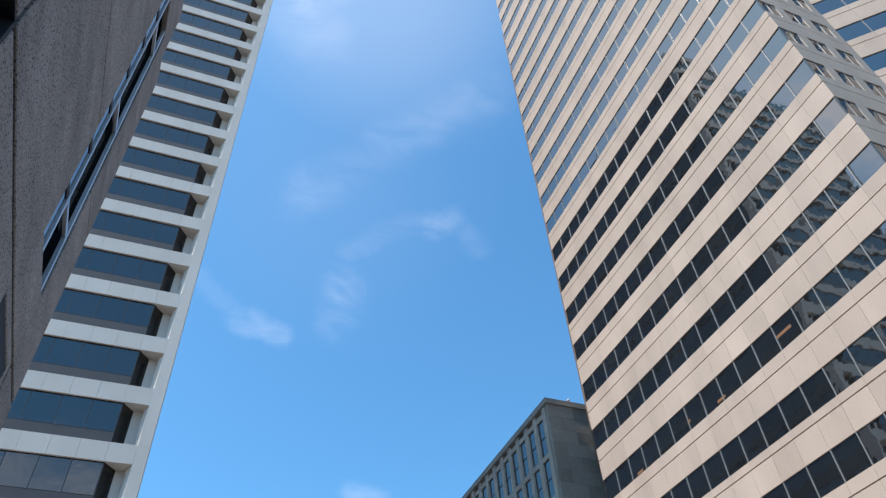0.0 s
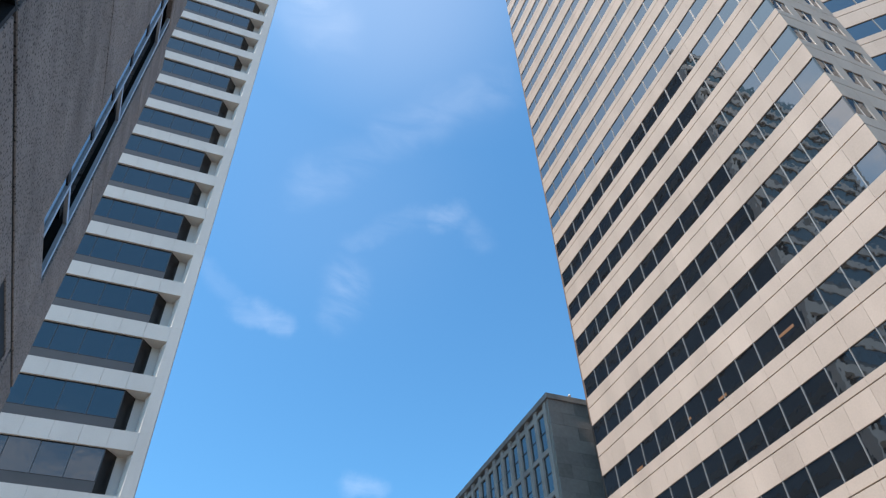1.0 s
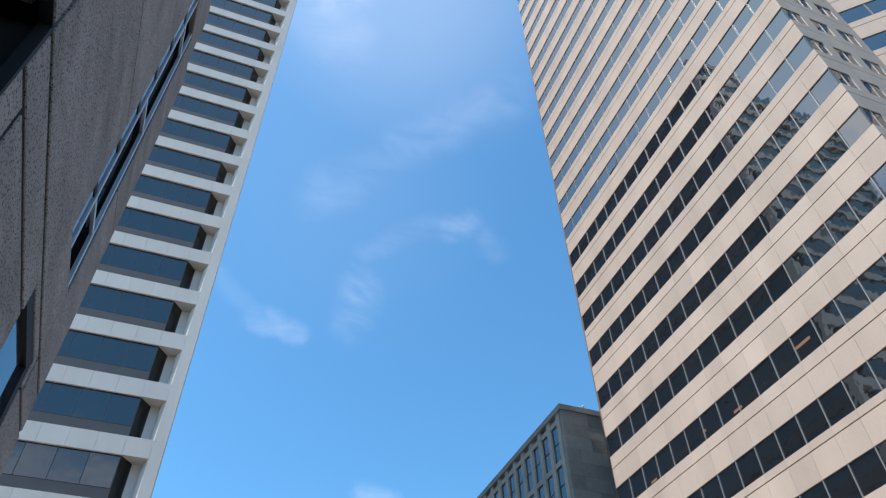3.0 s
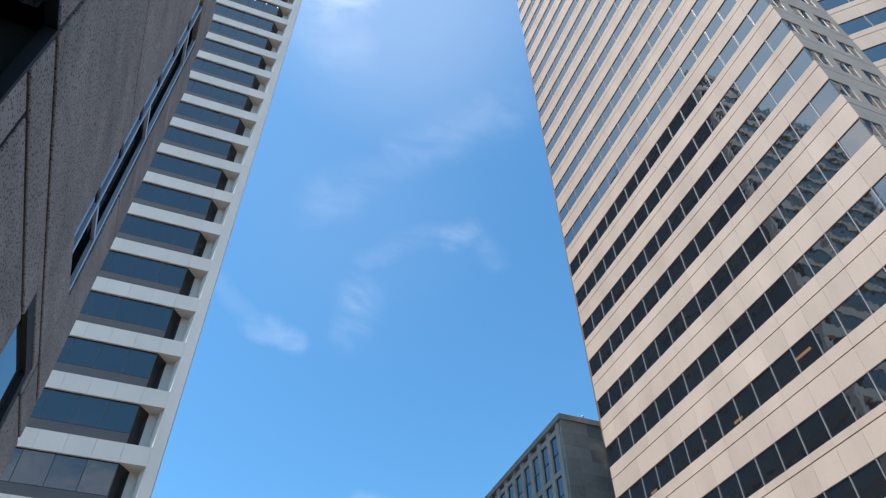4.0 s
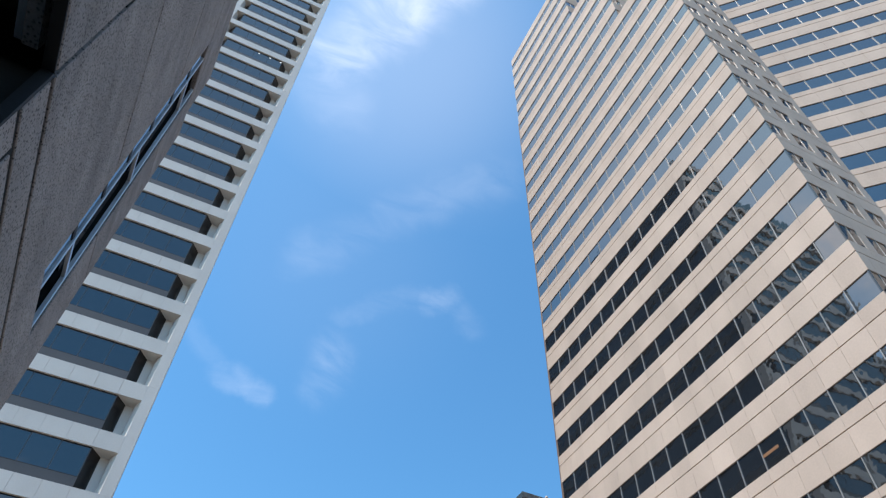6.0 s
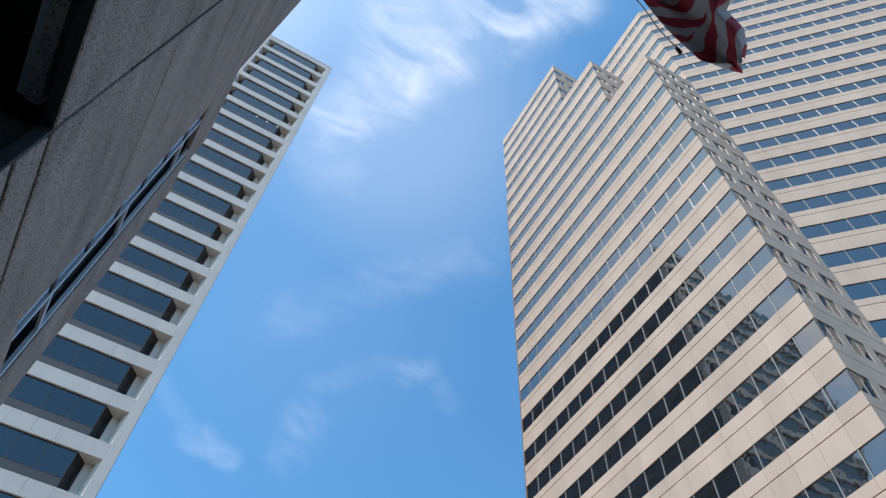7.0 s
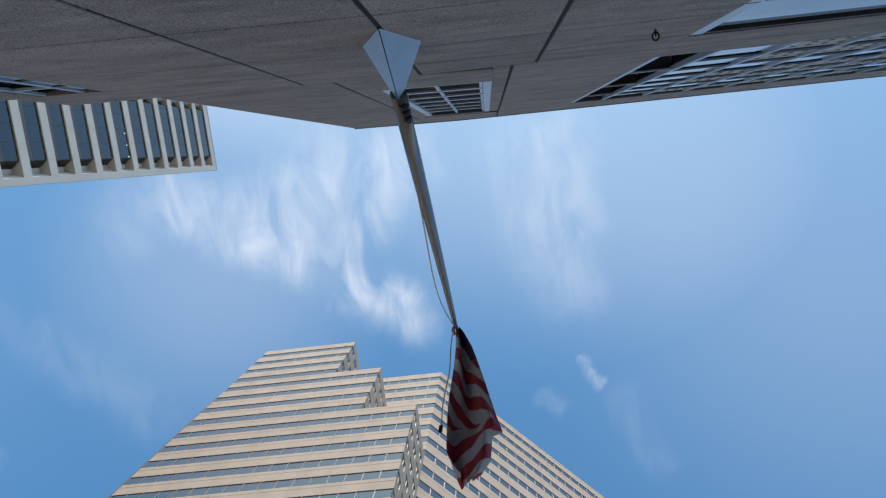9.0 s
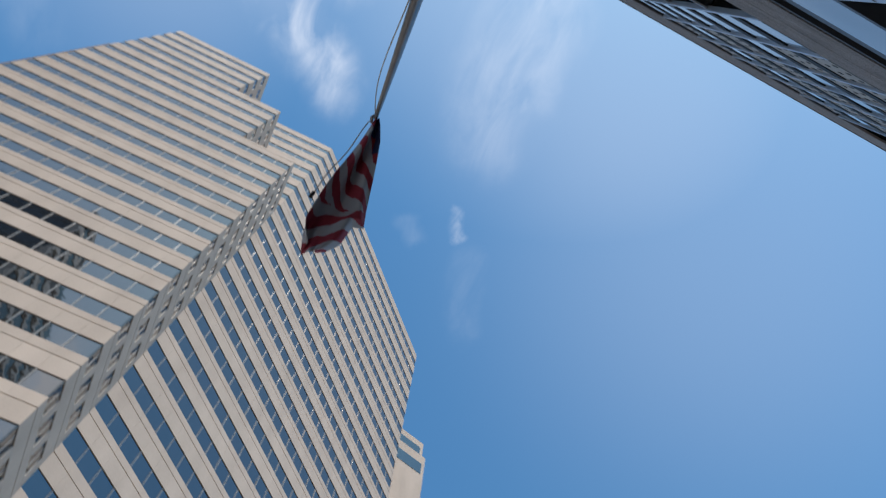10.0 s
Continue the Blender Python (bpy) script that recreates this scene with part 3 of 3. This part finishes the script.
    for c in range(4):
        y = -3.2 - c * 2.4
        boxes_mesh("upper_light", [(-D - 0.08, -D - 0.04, y - 2.36, y, 9.97, 11.4)], SKY_GLASS, w)
        boxes_mesh("lower_light", [(-D - 0.28, -D - 0.22, y - 2.36, y, 7.85, 9.85)], NEAR_GLASS, w)
    for z in (8.9, 9.9):
        boxes_mesh("jamb_joint", [(-D - 0.05, -D - 0.012, -3.18, -3.02, z, z + 0.03)], DARK_PANEL, w)
    boxes_mesh("transom", [(-D - 0.3, -D - 0.03, -13, -3.2, 9.85, 9.97)], DARK_PANEL, w)
    boxes_mesh("head_panel", [(-D - 0.3, -D - 0.05, -13, -3.02, 11.4, 11.75)], DARK_PANEL, w)
    boxes_mesh("head_slot", [(-D - 0.3, -D - 0.16, -13, -3.02, 11.75, 12.14)], BLACK, w)
    # slim corner window: flush glass strip, pale bars and a deep dark slot
    w = new("corner_window")
    w.parent = t
    for k in range(7):
        z0 = 6.45 + 5.35 * k / 7
        boxes_mesh("pane", [(-D - 0.1, -D - 0.03, 5.58, 5.78, z0 + 0.05, z0 + 0.68)], SKY_GLASS, w)
        boxes_mesh("transom", [(-D - 0.12, -D - 0.022, 5.56, 5.82, z0 - 0.04, z0 + 0.05)], BLACK, w)
    for y in (5.8, 6.4):
        boxes_mesh("mullion", [(-D - 0.05, -D - 0.008, y, y + 0.055, 6.45, 11.8)], SOFT_METAL, w)
    for z, hi in ((7.25, 8.95), (9.25, 11.0)):
        boxes_mesh("slot_pane", [(-D - 0.16, -D - 0.1, 5.86, 6.4, z, hi)], NEAR_GLASS, w)
    boxes_mesh("slot_back", [(-D - 0.5, -D - 0.4, 5.5, 6.56, 6.4, 11.85)], BLACK, w)
    for z in (7.2, 9.1, 11.05):
        boxes_mesh("slot_divider", [(-D - 0.05, -D - 0.012, 5.86, 6.4, z, z + 0.06)], SOFT_METAL, w)
    w = new("low_window")
    w.parent = t
    boxes_mesh("pane", [(-D - 0.1, -D - 0.05, 5.38, 6.36, 2.4, 5.4)], SKY_GLASS, w)
    boxes_mesh("frame", [(-D - 0.14, -D - 0.01, 6.36, 6.48, 2.4, 5.56)], BLACK, w)
    boxes_mesh("head", [(-D - 0.14, -D - 0.01, 5.36, 6.36, 5.4, 5.56)], BLACK, w)
    # deep entrance recess under the lintel; its deep shade is painted as near-black faces
    r = new("entrance_recess")
    r.parent = t
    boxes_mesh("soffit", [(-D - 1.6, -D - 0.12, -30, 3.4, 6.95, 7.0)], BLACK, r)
    boxes_mesh("inner_beam", [(-D - 0.26, -D - 0.16, -30, 2.86, 5.8, 6.95)], AGGREGATE, r)
    boxes_mesh("beam_trim", [(-D - 0.32, -D - 0.262, -30, 2.86, 5.83, 6.25)], SOFT_METAL, r)
    # thin black covers paint shade over the panel ends and lintel underside
    boxes_mesh("jamb_shade", [(-D - 0.085, -D - 0.003, 2.905, 2.942, 0, 5.72)], BLACK, r)
    boxes_mesh("lintel_shade", [(-D - 0.085, -D - 0.003, -30, 2.93, 5.705, 5.722)], BLACK, r)
    # black sheets close the recess, its darkness put into their colour
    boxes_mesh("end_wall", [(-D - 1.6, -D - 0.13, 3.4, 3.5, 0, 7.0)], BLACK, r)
    boxes_mesh("shade_back", [(-D - 1.6, -D - 1.5, -30, 3.4, 0, 7.0)], BLACK, r)
    # small fittings on the wall
    g = empty("wall_spotlight", WALL @ pose(-D, 0.97, 6.92), "small dark round spotlight fixed on a panel joint", "wall light")
    tube("arm", [(0, 0, 0), (0.08, 0, 0)], [0.015, 0.015], DARK_PANEL, g)
    tube("head", [(0.03, -0.01, 0.01), (0.05, 0, 0.0), (0.09, 0.02, -0.02)], [0.018, 0.03, 0.032], DARK_PANEL, g)
    g = empty("wall_ring", WALL @ BEND @ pose(-D, -2.28, 11.0), "black iron mooring ring bolted to the facade panel", "ring bolt")
    tube("bolt", [(0, 0, 0), (0.09, 0, 0)], [0.014, 0.014], BLACK, g)
    tube("ring", [(0.09 + 0.052 * math.cos(k * math.tau / 20), 0.042 * math.sin(k * math.tau / 20), 0.0) for k in range(21)], [0.012] * 21, BLACK, g, sides=8)


RED = material("red_cloth", (0.33, 0.024, 0.042), 0.8, vary=0.12, scale=3, grain=90, bump=0.1)
WHITE_CLOTH = material("white_cloth", (0.43, 0.415, 0.44), 0.8, vary=0.08, scale=3, grain=90, bump=0.1)
NAVY = material("navy_cloth", (0.02, 0.027, 0.09), 0.8, vary=0.15, scale=3, grain=90, bump=0.1)


def flag():
    """A flag that droops from the pole's tip, blown a little outwards."""
    tip = WALL @ Vector((4.08, 0.97, 17.6))
    t = empty("hanging_flag", Matrix.Translation(tip) @ Matrix.Scale(1.16, 4), "red and white striped flag drooping in folds from the pole tip", "flag")
    down, across = Vector((0.50, 0.12, -0.854)), Vector((0.276, -0.96, 0.0)).normalized()
    out = down.cross(across).normalized()
    reach = [(0, 0.06), (0.15, 0.16), (0.5, 0.34), (1.2, 0.60), (2.0, 0.92), (2.3, 1.06), (2.42, 0.88), (2.9, 0.88), (3.2, 0.74), (3.35, 0.60)]
    nu, nv = 44, 150
    verts, faces, mats = [], [], []
    for j in range(nv + 1):
        s = 3.35 * j / nv
        right = np.interp(s, [r[0] for r in reach], [r[1] for r in reach])
        left = 0.03 * math.sin(2.2 * s) + 0.03 * s + (0.0 if s < 2.95 else 1.6 * (s - 2.95) ** 2)
        for i in range(nu + 1):
            u = i / nu
            b = left + (right - left) * u
            fold = (0.13 * math.sin(u * 7.5 + 0.8 * s) + 0.06 * math.sin(u * 15 - 1.7 * s)) * min(1, 0.3 + s * 0.5)
            drop = 0.16 * math.sin(math.pi * u) * (s / 3.35) ** 2
            verts.append(down * (s + drop) + across * b + out * fold)
    for j in range(nv):
        s = 3.35 * (j + 0.5) / nv
        for i in range(nu):
            u = (i + 0.5) / nu
            k = j * (nu + 1) + i
            faces.append((k, k + 1, k + nu + 2, k + nu + 1))
            f = 3.6 * s - 2.9 * u * min(1, s) + 3 if s < 2.35 - 0.25 * u else 3.4 * s + 2.9 * (u - 0.35) + 0.4
            navy = s < 0.42 and u > 0.25 or u > 0.86 - 0.1 * s and s < 0.8
            mats.append(2 if navy else int(f) % 2)
    me = bpy.data.meshes.new("cloth")
    me.from_pydata(verts, [], faces)
    for m in (WHITE_CLOTH, RED, NAVY):
        me.materials.append(m)
    me.polygons.foreach_set("material_index", mats)
    me.polygons.foreach_set("use_smooth", [True] * len(mats))
    ob = new("cloth", me)
    ob.parent = t
    sol = ob.modifiers.new("thickness", "SOLIDIFY")
    sol.thickness = 0.006
    tube("hoist_rope", [down * (2.45 * k / 10) + across * (-0.04 - 0.02 * math.sin(k)) for k in range(11)], [0.012] * 11, CONCRETE, t, sides=6)
    tube("weight", [down * 2.42 + across * -0.04, down * 2.55 + across * -0.04], [0.035, 0.035], BLACK, t, sides=8)
    tube("clip", [across * -0.05 + out * 0.02, down * 0.12 + across * -0.06 + out * 0.05, down * 0.2], [0.03, 0.04, 0.02], WHITE_CLOTH, t, sides=8)


def flag_and_pole():
    t = empty("flagpole", WALL, "satin metal flagpole leaning out from a pyramid wall bracket", "flagpole")
    y = 0.965
    # pyramid bracket: triangle on the wall, apex on the pole
    bm = bmesh.new()
    tip, left, right = [bm.verts.new(p) for p in ((-D, y, 8.78), (-D, 0.63, 9.8), (-D, 1.31, 9.82))]
    apex = bm.verts.new((-0.62, y, 10.0))
    for f in ((tip, apex, left), (tip, right, apex), (left, apex, right), (tip, left, right)):
        bm.faces.new(f)
    part("wall_bracket", bm, GALV, t, "folded blue-grey steel bracket")
    tube("seam", [(-D + 0.005, y, 8.77), (-0.62, y, 9.99)], [0.006, 0.006], BLACK, t, sides=6)
    a, b = Vector((-0.76, y, 9.97)), Vector((4.08, 0.97, 17.6))
    for k in range(3):
        c = a + (b - a) * (0.012 + 0.014 * k)
        tube("clamp", [c + Vector((0.075, -0.02 - 0.02 * k, -0.05)), c + Vector((0.085, -0.05, 0.02)), c + Vector((0.14, -0.03 - 0.02 * k, 0.08))], [0.04, 0.06, 0.03], BLACK, t, sides=8)
    tube("pole", [a + (b - a) * k / 6 for k in range(7)], [0.1, 0.1, 0.095, 0.085, 0.075, 0.064, 0.05], POLE, t)
    tube("rope", [a + (b - a) * (0.08 + 0.88 * k / 16) + Vector((0.02, 0.05 + 0.14 * math.sin(math.pi * (k / 16) ** 2), -0.1 * math.sin(math.pi * k / 16))) for k in range(17)], [0.012] * 17, CONCRETE, t, sides=6)


pink_tower()
white_tower()
grey_block()
near_building()
flag_and_pole()
flag()
